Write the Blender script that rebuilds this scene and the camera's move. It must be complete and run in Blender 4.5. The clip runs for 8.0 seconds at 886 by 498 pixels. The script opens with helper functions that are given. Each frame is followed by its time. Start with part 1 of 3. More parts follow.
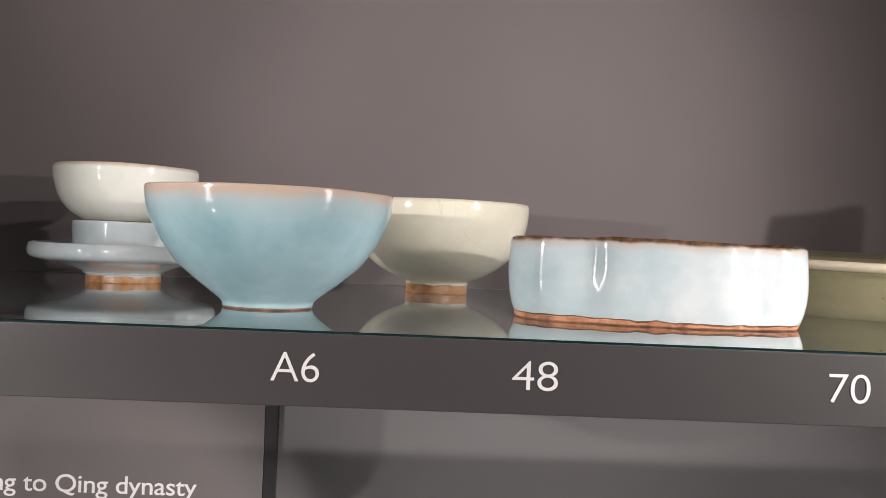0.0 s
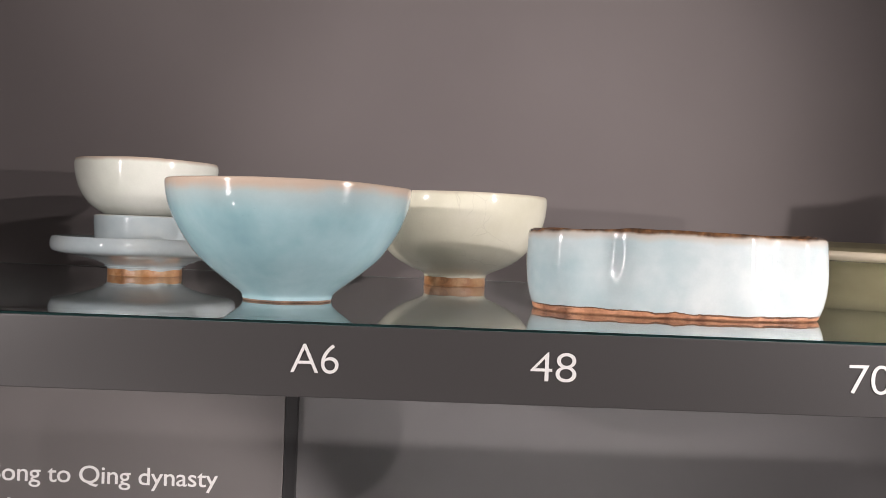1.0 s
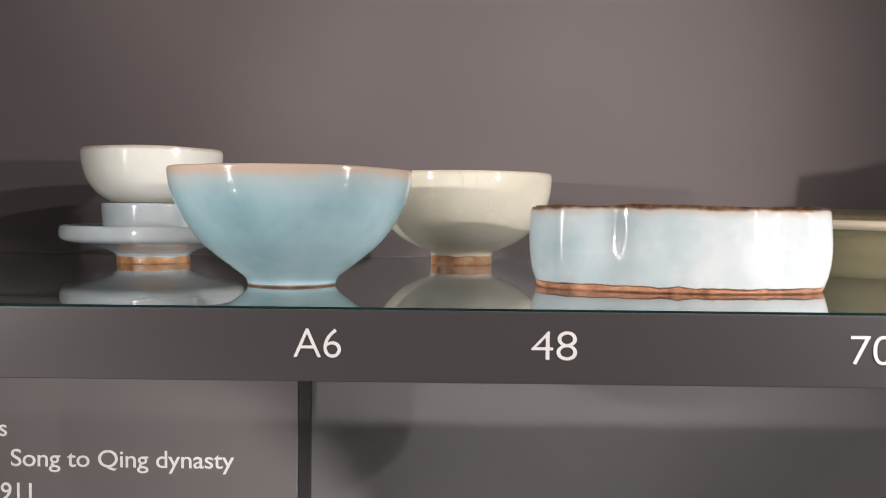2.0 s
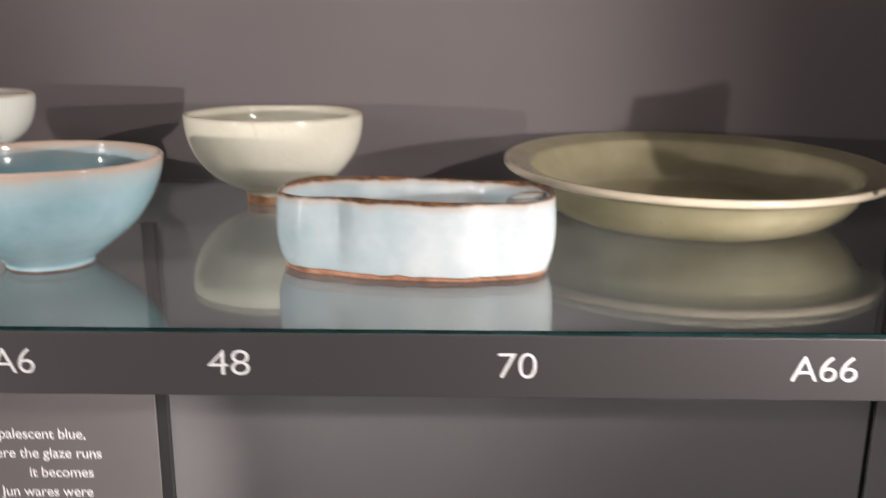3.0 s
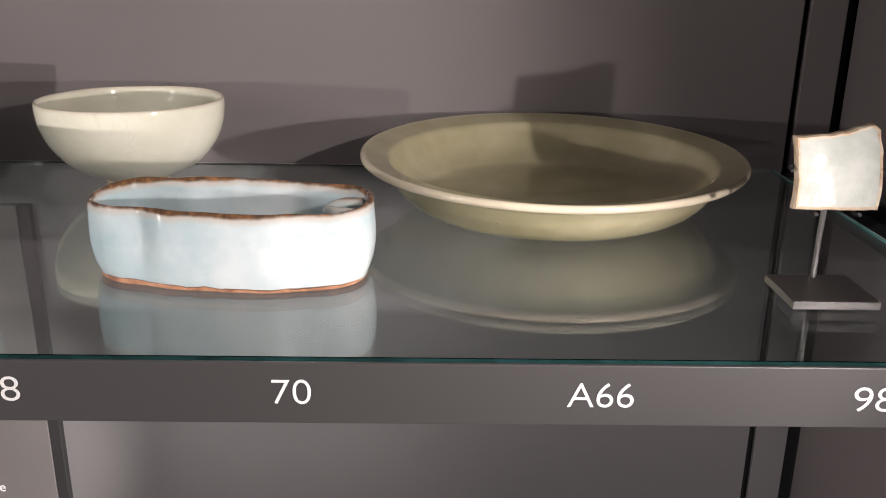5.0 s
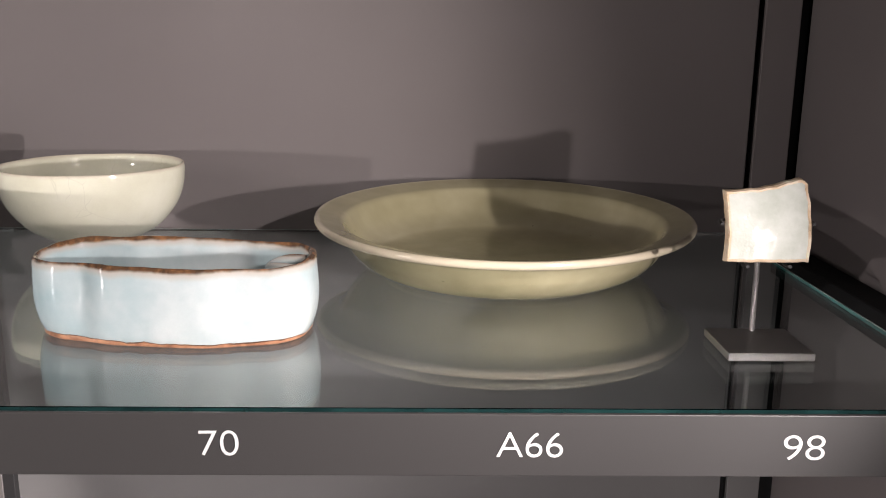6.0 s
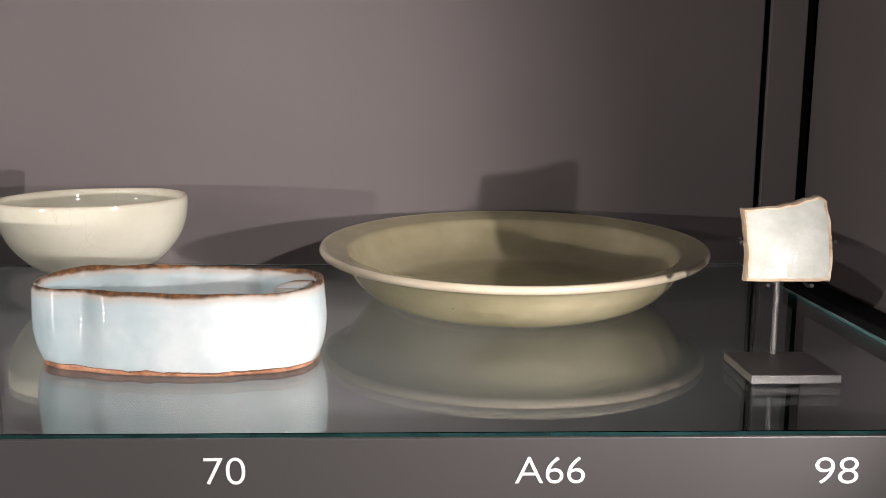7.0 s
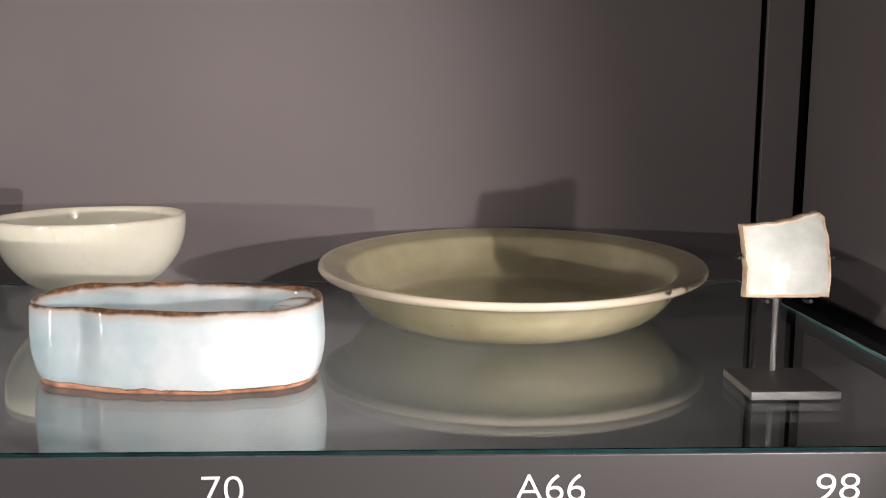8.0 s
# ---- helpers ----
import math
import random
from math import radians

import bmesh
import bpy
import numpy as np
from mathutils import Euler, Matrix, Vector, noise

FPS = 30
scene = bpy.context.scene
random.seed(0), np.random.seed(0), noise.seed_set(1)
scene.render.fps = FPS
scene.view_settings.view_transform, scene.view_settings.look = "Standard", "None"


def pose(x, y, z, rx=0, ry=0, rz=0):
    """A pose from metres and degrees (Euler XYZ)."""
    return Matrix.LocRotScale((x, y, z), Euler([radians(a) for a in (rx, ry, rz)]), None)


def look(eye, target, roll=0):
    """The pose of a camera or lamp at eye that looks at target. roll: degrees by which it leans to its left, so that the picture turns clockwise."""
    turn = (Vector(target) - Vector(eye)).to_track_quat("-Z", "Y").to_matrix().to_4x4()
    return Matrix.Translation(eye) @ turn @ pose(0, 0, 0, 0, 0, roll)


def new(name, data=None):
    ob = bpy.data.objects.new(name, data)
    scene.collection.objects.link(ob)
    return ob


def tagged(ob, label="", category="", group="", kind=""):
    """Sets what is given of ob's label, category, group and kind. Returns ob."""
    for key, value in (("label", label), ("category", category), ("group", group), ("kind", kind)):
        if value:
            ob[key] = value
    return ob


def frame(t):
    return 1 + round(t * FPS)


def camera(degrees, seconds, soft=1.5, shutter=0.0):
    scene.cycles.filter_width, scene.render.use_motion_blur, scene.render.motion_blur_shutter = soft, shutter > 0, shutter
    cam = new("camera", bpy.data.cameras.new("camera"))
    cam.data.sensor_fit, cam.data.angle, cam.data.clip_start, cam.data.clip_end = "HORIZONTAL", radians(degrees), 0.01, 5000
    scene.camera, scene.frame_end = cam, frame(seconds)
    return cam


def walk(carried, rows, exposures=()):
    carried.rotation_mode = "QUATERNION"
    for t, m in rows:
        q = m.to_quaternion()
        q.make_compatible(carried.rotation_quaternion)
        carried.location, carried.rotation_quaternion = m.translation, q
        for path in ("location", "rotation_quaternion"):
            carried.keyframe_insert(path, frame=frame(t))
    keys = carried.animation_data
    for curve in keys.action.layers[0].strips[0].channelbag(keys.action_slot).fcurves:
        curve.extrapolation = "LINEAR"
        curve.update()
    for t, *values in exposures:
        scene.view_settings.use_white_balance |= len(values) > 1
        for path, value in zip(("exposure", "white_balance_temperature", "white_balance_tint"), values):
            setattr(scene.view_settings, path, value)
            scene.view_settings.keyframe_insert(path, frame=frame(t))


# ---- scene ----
cam = camera(53.98, 8.0, soft=0.8, shutter=0.5)
SHELF = 1.25  # height of the glass shelf's upper face
# seconds, x, y, z above the shelf, yaw, pitch, roll
ROWS = [
    (0, -0.0246, -0.4642, 0.0509, -1.57, -0.47, -2.41),
    (0.5, -0.0252, -0.4668, 0.0491, -0.94, -0.61, -2.29),
    (1, -0.0247, -0.4662, 0.0502, -0.39, -0.95, -2.17),
    (1.2, -0.0245, -0.4664, 0.0506, -0.23, -1.05, -2.14),
    (2.3, -0.0018, -0.4700, 0.0596, 0.66, -4.26, -0.16),
    (2.5, 0.0412, -0.4790, 0.0858, 0.64, -6.15, 0.10),
    (2.7, 0.1092, -0.4852, 0.1404, 0.73, -9.48, 0.73),
    (3, 0.1680, -0.4820, 0.1745, 0.25, -14.31, -0.45),
    (3.5, 0.2267, -0.4595, 0.2066, 0.21, -18.81, -0.50),
    (4, 0.2885, -0.4585, 0.2217, -0.19, -18.95, -0.58),
    (4.2, 0.2910, -0.4571, 0.2208, -0.26, -19.00, -0.68),
    (5.3, 0.2955, -0.4588, 0.2213, -0.38, -17.19, -0.72),
    (5.5, 0.2957, -0.4593, 0.2211, -0.44, -15.89, -0.64),
    (5.8, 0.3075, -0.4614, 0.2105, -0.56, -13.63, -0.69),
    (6, 0.3338, -0.4702, 0.2064, -0.74, -13.03, -0.58),
    (6.5, 0.3232, -0.4584, 0.1875, -0.80, -10.06, -0.08),
    (7, 0.3250, -0.4584, 0.1849, -0.97, -9.77, -0.07),
    (7.5, 0.3256, -0.4583, 0.1849, -0.94, -9.76, -0.03),
    (8, 0.3244, -0.4583, 0.1841, -1.14, -8.59, 0.05),
]
walk(cam, [(t, pose(x, y, SHELF + z, 90 + p, r, w)) for t, x, y, z, w, p, r in ROWS],
     exposures=((0, -0.03), (1.2, -0.03), (2.5, -0.05), (3.2, -0.03), (4.0, 0.0), (6.0, 0.03), (8.0, 0.05)))

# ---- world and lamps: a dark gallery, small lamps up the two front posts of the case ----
world = bpy.data.worlds.new("gallery_dark")
world.use_nodes = True
world.node_tree.nodes["Background"].inputs[0].default_value = (0.5, 0.48, 0.46, 1)
world.node_tree.nodes["Background"].inputs[1].default_value = 0.05
scene.world = world


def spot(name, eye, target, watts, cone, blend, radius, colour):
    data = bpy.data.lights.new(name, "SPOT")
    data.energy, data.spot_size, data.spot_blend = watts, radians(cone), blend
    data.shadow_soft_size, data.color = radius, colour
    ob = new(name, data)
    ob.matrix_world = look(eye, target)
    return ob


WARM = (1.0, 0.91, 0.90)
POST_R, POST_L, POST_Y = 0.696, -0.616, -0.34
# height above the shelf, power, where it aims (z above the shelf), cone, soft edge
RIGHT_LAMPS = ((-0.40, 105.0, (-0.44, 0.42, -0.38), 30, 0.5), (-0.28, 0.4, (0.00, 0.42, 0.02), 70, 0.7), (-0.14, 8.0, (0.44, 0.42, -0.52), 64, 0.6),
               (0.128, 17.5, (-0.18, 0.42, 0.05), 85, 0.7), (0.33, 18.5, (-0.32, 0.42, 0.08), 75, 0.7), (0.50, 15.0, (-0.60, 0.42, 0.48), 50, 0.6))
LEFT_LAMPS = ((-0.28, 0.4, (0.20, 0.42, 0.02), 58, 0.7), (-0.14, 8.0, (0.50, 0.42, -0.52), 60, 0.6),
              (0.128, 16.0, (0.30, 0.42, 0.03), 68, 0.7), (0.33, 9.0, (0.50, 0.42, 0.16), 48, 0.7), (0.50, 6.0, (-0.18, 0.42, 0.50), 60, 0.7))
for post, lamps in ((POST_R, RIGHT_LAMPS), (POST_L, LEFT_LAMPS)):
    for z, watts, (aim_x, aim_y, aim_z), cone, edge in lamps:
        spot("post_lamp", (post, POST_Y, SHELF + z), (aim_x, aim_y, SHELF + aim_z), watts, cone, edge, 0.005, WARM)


# ---- materials ----
def shader(name, rough=0.5, metal=0.0, coat=0.0, spec=0.5):
    m = bpy.data.materials.new(name)
    m.use_nodes = True
    b = m.node_tree.nodes["Principled BSDF"]
    b.inputs["Roughness"].default_value = rough
    b.inputs["Metallic"].default_value = metal
    b.inputs["Coat Weight"].default_value = coat
    b.inputs["Coat Roughness"].default_value = 0.015
    b.inputs["Specular IOR Level"].default_value = spec
    return m, m.node_tree.nodes, m.node_tree.links, b


def coords(nodes):
    return nodes.new("ShaderNodeTexCoord").outputs["Object"]


def noise_at(nodes, links, vec, scale, detail=3.0, rough=0.5):
    n = nodes.new("ShaderNodeTexNoise")
    n.inputs["Scale"].default_value, n.inputs["Detail"].default_value, n.inputs["Roughness"].default_value = scale, detail, rough
    links.new(vec, n.inputs["Vector"])
    return n.outputs["Fac"]


def ramp(nodes, links, fac, stops):
    r = nodes.new("ShaderNodeValToRGB")
    e = r.color_ramp.elements
    while len(e) < len(stops):
        e.new(0.5)
    for el, (p, c) in zip(e, stops):
        el.position, el.color = p, (*c, 1) if len(c) == 3 else c
    links.new(fac, r.inputs[0])
    return r.outputs[0]


def blend(nodes, links, fac, a, b, mode="MIX"):
    n = nodes.new("ShaderNodeMix")
    n.data_type, n.blend_type = "RGBA", mode
    for socket, v in ((n.inputs[0], fac), (n.inputs[6], a), (n.inputs[7], b)):
        if isinstance(v, bpy.types.NodeSocket):
            links.new(v, socket)
        elif isinstance(v, (int, float)):
            socket.default_value = v
        else:
            socket.default_value = (*v, 1)
    return n.outputs[2]


def calc(nodes, links, op, a, b=0.0, clamp=False):
    n = nodes.new("ShaderNodeMath")
    n.operation, n.use_clamp = op, clamp
    for socket, v in zip(n.inputs, (a, b)):
        if isinstance(v, bpy.types.NodeSocket):
            links.new(v, socket)
        else:
            socket.default_value = v
    return n.outputs[0]


def span(nodes, links, value, lo, hi, to0=0.0, to1=1.0):
    n = nodes.new("ShaderNodeMapRange")
    n.interpolation_type = "SMOOTHSTEP"
    links.new(value, n.inputs[0])
    for k, v in zip((1, 2, 3, 4), (lo, hi, to0, to1)):
        n.inputs[k].default_value = v
    return n.outputs[0]


def bump(nodes, links, b, height, strength, distance):
    n = nodes.new("ShaderNodeBump")
    n.inputs["Strength"].default_value, n.inputs["Distance"].default_value = strength, distance
    links.new(height, n.inputs["Height"])
    links.new(n.outputs[0], b.inputs["Normal"])


def matte_paint(name, dark, light, rough=0.75, grain=0.0002):
    m, nd, lk, b = shader(name, rough, spec=0.3)
    v = coords(nd)
    big = noise_at(nd, lk, v, 3.0, 4)
    fine = noise_at(nd, lk, v, 900.0, 2)
    c = ramp(nd, lk, big, [(0.3, dark), (0.7, light)])
    c = blend(nd, lk, calc(nd, lk, "MULTIPLY", fine, 0.25), c, tuple(x * 0.6 for x in dark))
    lk.new(c, b.inputs["Base Color"])
    bump(nd, lk, b, fine, 0.25, grain)
    return m


def glaze(name, tones, rim_tone, rim_from, rim_to, scale=14.0, thin=None, crackle=0.0, rough=0.12, rim_noise=0.006, specks=None, uneven=1.0, radial=False, rim_wear=0.0):
    """Tones mottled through the glaze; rim_tone where it thins on the rim, between two heights."""
    m, nd, lk, b = shader(name, rough, spec=0.6)
    v = coords(nd)
    big = noise_at(nd, lk, v, scale, 4, 0.55)
    mid = noise_at(nd, lk, v, scale * 6, 4)
    fine = noise_at(nd, lk, v, 700.0, 3)
    n = len(tones)
    f = calc(nd, lk, "ADD", calc(nd, lk, "MULTIPLY", big, 0.87), calc(nd, lk, "MULTIPLY", mid, 0.13))
    c = ramp(nd, lk, f, [(0.33 + 0.34 * i / (n - 1), t) for i, t in enumerate(tones)])
    sep = nd.new("ShaderNodeSeparateXYZ")
    lk.new(v, sep.inputs[0])
    wav = calc(nd, lk, "MULTIPLY", calc(nd, lk, "SUBTRACT", noise_at(nd, lk, v, 45.0, 4), 0.5), rim_noise * 2)
    z = calc(nd, lk, "ADD", sep.outputs[2], wav)
    if radial:
        flat = nd.new("ShaderNodeVectorMath")
        flat.operation = "MULTIPLY"
        flat.inputs[1].default_value = (1, 1, 0)
        lk.new(v, flat.inputs[0])
        size = nd.new("ShaderNodeVectorMath")
        size.operation = "LENGTH"
        lk.new(flat.outputs[0], size.inputs[0])
        z = calc(nd, lk, "ADD", size.outputs["Value"], wav)
    if thin:
        lo, hi, tone, amount = thin
        c = blend(nd, lk, span(nd, lk, z, lo, hi, 0.0, amount), c, tone)
    worn = ramp(nd, lk, noise_at(nd, lk, v, 150.0, 4, 0.6), [(0.36, tuple(x * 0.45 for x in rim_tone)), (0.52, rim_tone), (0.68, tuple(min(0.8, x * rim_wear) for x in rim_tone))])
    c = blend(nd, lk, span(nd, lk, z, rim_from, rim_to), c, worn if rim_wear else rim_tone)
    if specks:
        vo = nd.new("ShaderNodeTexVoronoi")
        vo.inputs["Scale"].default_value = specks[0]
        lk.new(v, vo.inputs["Vector"])
        dots = span(nd, lk, vo.outputs["Distance"], 0.035, 0.075, specks[2], 0.0)
        keep = nd.new("ShaderNodeSeparateColor")
        lk.new(vo.outputs["Color"], keep.inputs[0])
        dots = calc(nd, lk, "MULTIPLY", dots, calc(nd, lk, "GREATER_THAN", keep.outputs[0], 0.8))
        c = blend(nd, lk, dots, c, specks[1])
    if crackle:
        vo = nd.new("ShaderNodeTexVoronoi")
        vo.feature = "DISTANCE_TO_EDGE"
        vo.inputs["Scale"].default_value = 42.0
        warp = nd.new("ShaderNodeVectorMath")
        warp.operation = "ADD"
        tx = nd.new("ShaderNodeTexNoise")
        tx.inputs["Scale"].default_value = 30.0
        lk.new(v, tx.inputs["Vector"])
        sc = nd.new("ShaderNodeVectorMath")
        sc.operation = "SCALE"
        sc.inputs[3].default_value = 0.03
        lk.new(tx.outputs["Color"], sc.inputs[0])
        lk.new(v, warp.inputs[0])
        lk.new(sc.outputs[0], warp.inputs[1])
        lk.new(warp.outputs[0], vo.inputs["Vector"])
        line = span(nd, lk, vo.outputs["Distance"], 0.0, 0.02, crackle, 0.0)
        patch = span(nd, lk, noise_at(nd, lk, v, 18.0, 2), 0.54, 0.64)
        c = blend(nd, lk, calc(nd, lk, "MULTIPLY", line, patch), c, (0.16, 0.13, 0.08))
    c = blend(nd, lk, calc(nd, lk, "MULTIPLY", fine, 0.12), c, (0.25, 0.24, 0.22))
    lk.new(c, b.inputs["Base Color"])
    bump(nd, lk, b, calc(nd, lk, "ADD", calc(nd, lk, "ADD", calc(nd, lk, "MULTIPLY", big, 1.5 * uneven), calc(nd, lk, "MULTIPLY", mid, 0.12 * uneven)), calc(nd, lk, "MULTIPLY", fine, 0.006)), 0.4, 0.0012)
    return m


def earthenware(name, a, c2, rough=0.5):
    m, nd, lk, b = shader(name, rough)
    v = coords(nd)
    big = noise_at(nd, lk, v, 60.0, 5, 0.65)
    fine = noise_at(nd, lk, v, 500.0, 4)
    c = ramp(nd, lk, big, [(0.30, tuple(x * 0.45 for x in a)), (0.42, a), (0.58, c2), (0.74, tuple(min(0.85, x * 1.35) for x in c2))])
    c = blend(nd, lk, calc(nd, lk, "MULTIPLY", fine, 0.3), c, tuple(x * 0.35 for x in a))
    lk.new(c, b.inputs["Base Color"])
    bump(nd, lk, b, fine, 0.5, 0.0008)
    return m


def pane_glass(name, tint):
    m, nd, lk, b = shader(name, 0.0)
    b.inputs["Transmission Weight"].default_value = 1.0
    b.inputs["IOR"].default_value = 1.5
    b.inputs["Base Color"].default_value = (*tint, 1)
    return m


M_WALL = matte_paint("grey_wall_paint", (0.160, 0.141, 0.138), (0.185, 0.164, 0.160))
M_LOWER = matte_paint("neutral_grey_panel_paint", (0.142, 0.137, 0.136), (0.165, 0.160, 0.158))
M_PANEL = matte_paint("grey_panel_paint", (0.135, 0.125, 0.121), (0.15, 0.139, 0.135), 0.6)
M_BLACK = matte_paint("black_joint", (0.006, 0.006, 0.007), (0.01, 0.01, 0.01), 0.8)
M_EDGE = matte_paint("dark_edge", (0.022, 0.021, 0.022), (0.03, 0.029, 0.029), 0.6)
M_ROOM = matte_paint("gallery_paint", (0.05, 0.048, 0.046), (0.07, 0.066, 0.063), 0.8)
M_WHITE = matte_paint("white_lettering", (0.80, 0.79, 0.77), (0.85, 0.84, 0.82), 0.5, 0.00005)
M_RAIL, nd, lk, b = shader("grey_rail_metal", 0.42, 0.0, spec=0.5)
v = coords(nd)
fine = noise_at(nd, lk, v, 1400.0, 2)
lk.new(blend(nd, lk, fine, (0.046, 0.0432, 0.0428), (0.065, 0.0612, 0.0603)), b.inputs["Base Color"])
bump(nd, lk, b, fine, 0.2, 0.0002)
M_GLASS = pane_glass("shelf_glass", (0.86, 0.945, 0.94))
M_GLASS_EDGE, nd, lk, b = shader("green_glass_edge", 0.12, coat=0.5)
v = coords(nd)
lk.new(ramp(nd, lk, noise_at(nd, lk, v, 40.0, 3), [(0.3, (0.006, 0.020, 0.020)), (0.7, (0.014, 0.045, 0.044))]), b.inputs["Base Color"])

M_GLASS_SIDE, nd, lk, b = shader("pale_green_glass_edge", 0.15, coat=0.5)
v = coords(nd)
lk.new(ramp(nd, lk, noise_at(nd, lk, v, 60.0, 3), [(0.3, (0.06, 0.24, 0.23)), (0.7, (0.12, 0.38, 0.36))]), b.inputs["Base Color"])

# pale mottle puts the light caught on the ground edges into their colour
M_ARRIS, nd, lk, b = shader("ground_edge_glint", 0.3)
v = coords(nd)
lk.new(ramp(nd, lk, noise_at(nd, lk, v, 25.0, 4), [(0.35, (0.10, 0.20, 0.19)), (0.65, (0.55, 0.66, 0.64))]), b.inputs["Base Color"])

M_BLUE = glaze("blue_jun_glaze", [(0.19, 0.35, 0.39), (0.27, 0.44, 0.475), (0.365, 0.53, 0.565)], (0.47, 0.37, 0.29), 0.0718, 0.0795, 13.0,
               thin=(0.056, 0.0775, (0.42, 0.45, 0.44), 0.65), rough=0.09, rim_noise=0.004, specks=(260.0, (0.10, 0.16, 0.18), 0.6))
M_CREAM = glaze("cream_green_glaze", [(0.71, 0.69, 0.54), (0.79, 0.77, 0.61), (0.86, 0.84, 0.70)], (0.62, 0.54, 0.42), 0.0858, 0.0905, 12.0, crackle=0.15, rough=0.085, rim_noise=0.002)
M_CUP = glaze("pale_green_glaze", [(0.66, 0.69, 0.61), (0.74, 0.76, 0.68), (0.81, 0.82, 0.75)], (0.52, 0.42, 0.33), 0.0480, 0.0520, 14.0, rough=0.085, rim_noise=0.002)
M_STAND = glaze("grey_blue_glaze", [(0.46, 0.55, 0.58), (0.56, 0.64, 0.66), (0.66, 0.71, 0.70)], (0.55, 0.55, 0.50), 0.0555, 0.0572, 14.0, rough=0.075, rim_noise=0.001)
M_OLIVE = glaze("olive_celadon_glaze", [(0.295, 0.262, 0.145), (0.375, 0.335, 0.198), (0.46, 0.412, 0.260)], (0.62, 0.54, 0.40), 0.1735, 0.1790, 9.0, rough=0.15, rim_noise=0.002, radial=True, specks=(70.0, (0.05, 0.045, 0.02), 0.8))
M_PALE = glaze("pale_blue_glaze", [(0.33, 0.44, 0.465), (0.46, 0.54, 0.55), (0.61, 0.655, 0.65)], (0.12, 0.055, 0.022), 0.0540, 0.0568, 13.0,
               thin=(0.0490, 0.0550, (0.46, 0.37, 0.29), 0.7), rough=0.05, rim_noise=0.0035, uneven=1.3, rim_wear=2.3)
M_SHERD = glaze("sherd_glaze", [(0.55, 0.58, 0.51), (0.65, 0.67, 0.61), (0.75, 0.76, 0.71)], (0.66, 0.71, 0.69), 0.06, 0.09, 40.0, rough=0.07, uneven=2.2, specks=(150.0, (0.22, 0.24, 0.16), 0.7))
M_CLAY = earthenware("orange_fired_clay", (0.52, 0.24, 0.095), (0.70, 0.42, 0.23), 0.3)
M_CLAY_DARK = earthenware("brown_fired_clay", (0.30, 0.125, 0.060), (0.52, 0.25, 0.135))
M_CLAY_FOOT = earthenware("dull_brown_clay", (0.16, 0.09, 0.055), (0.28, 0.17, 0.11))
M_CLAY_LINE = earthenware("burnt_glaze_edge", (0.10, 0.045, 0.022), (0.20, 0.10, 0.055), 0.3)
M_CLAY_PALE = earthenware("buff_sherd_body", (0.66, 0.48, 0.31), (0.76, 0.63, 0.48))
M_STEEL, nd, lk, b = shader("grey_stand_metal", 0.36, 1.0)
v = coords(nd)
fine = noise_at(nd, lk, v, 1300.0, 2)
lk.new(blend(nd, lk, fine, (0.15, 0.143, 0.14), (0.60, 0.59, 0.57)), b.inputs["Base Color"])
bump(nd, lk, b, fine, 0.9, 0.0012)


# ---- mesh helpers ----
def part(name, bm, material, parent=None, label="", smooth=False):
    me = bpy.data.meshes.new(name)
    bmesh.ops.recalc_face_normals(bm, faces=bm.faces)
    bm.to_mesh(me)
    bm.free()
    for m in material if isinstance(material, (list, tuple)) else [material]:
        me.materials.append(m)
    if smooth:
        me.polygons.foreach_set("use_smooth", [True] * len(me.polygons))
    ob = new(name, me)
    ob.parent = parent
    return tagged(ob, label)


def box(x0, x1, y0, y1, z0, z1, bevel=0.0, segments=2, bm=None):
    bm = bm or bmesh.new()
    made = bmesh.ops.create_cube(bm, size=1.0, matrix=Matrix.Translation(((x0 + x1) / 2, (y0 + y1) / 2, (z0 + z1) / 2)) @ Matrix.Diagonal((x1 - x0, y1 - y0, z1 - z0, 1)))
    if bevel:
        edges = {e for vtx in made["verts"] for e in vtx.link_edges}
        bmesh.ops.bevel(bm, geom=list(edges), offset=bevel, segments=segments, affect="EDGES", profile=0.6)
    return bm


def smooth_profile(points, steps=6):
    """A rounded line through the points (r, z)."""
    out = []
    n = len(points)
    for i in range(n - 1):
        p0, p1, p2, p3 = (Vector((*points[max(0, min(n - 1, k))], 0)) for k in (i - 1, i, i + 1, i + 2))
        for s in range(steps):
            t = s / steps
            q = 0.5 * (2 * p1 + (p2 - p0) * t + (2 * p0 - 5 * p1 + 4 * p2 - p3) * t * t + (3 * p1 - p0 - 3 * p2 + p3) * t ** 3)
            out.append((max(q.x, 0.0), q.y))
    out.append(points[-1])
    return out


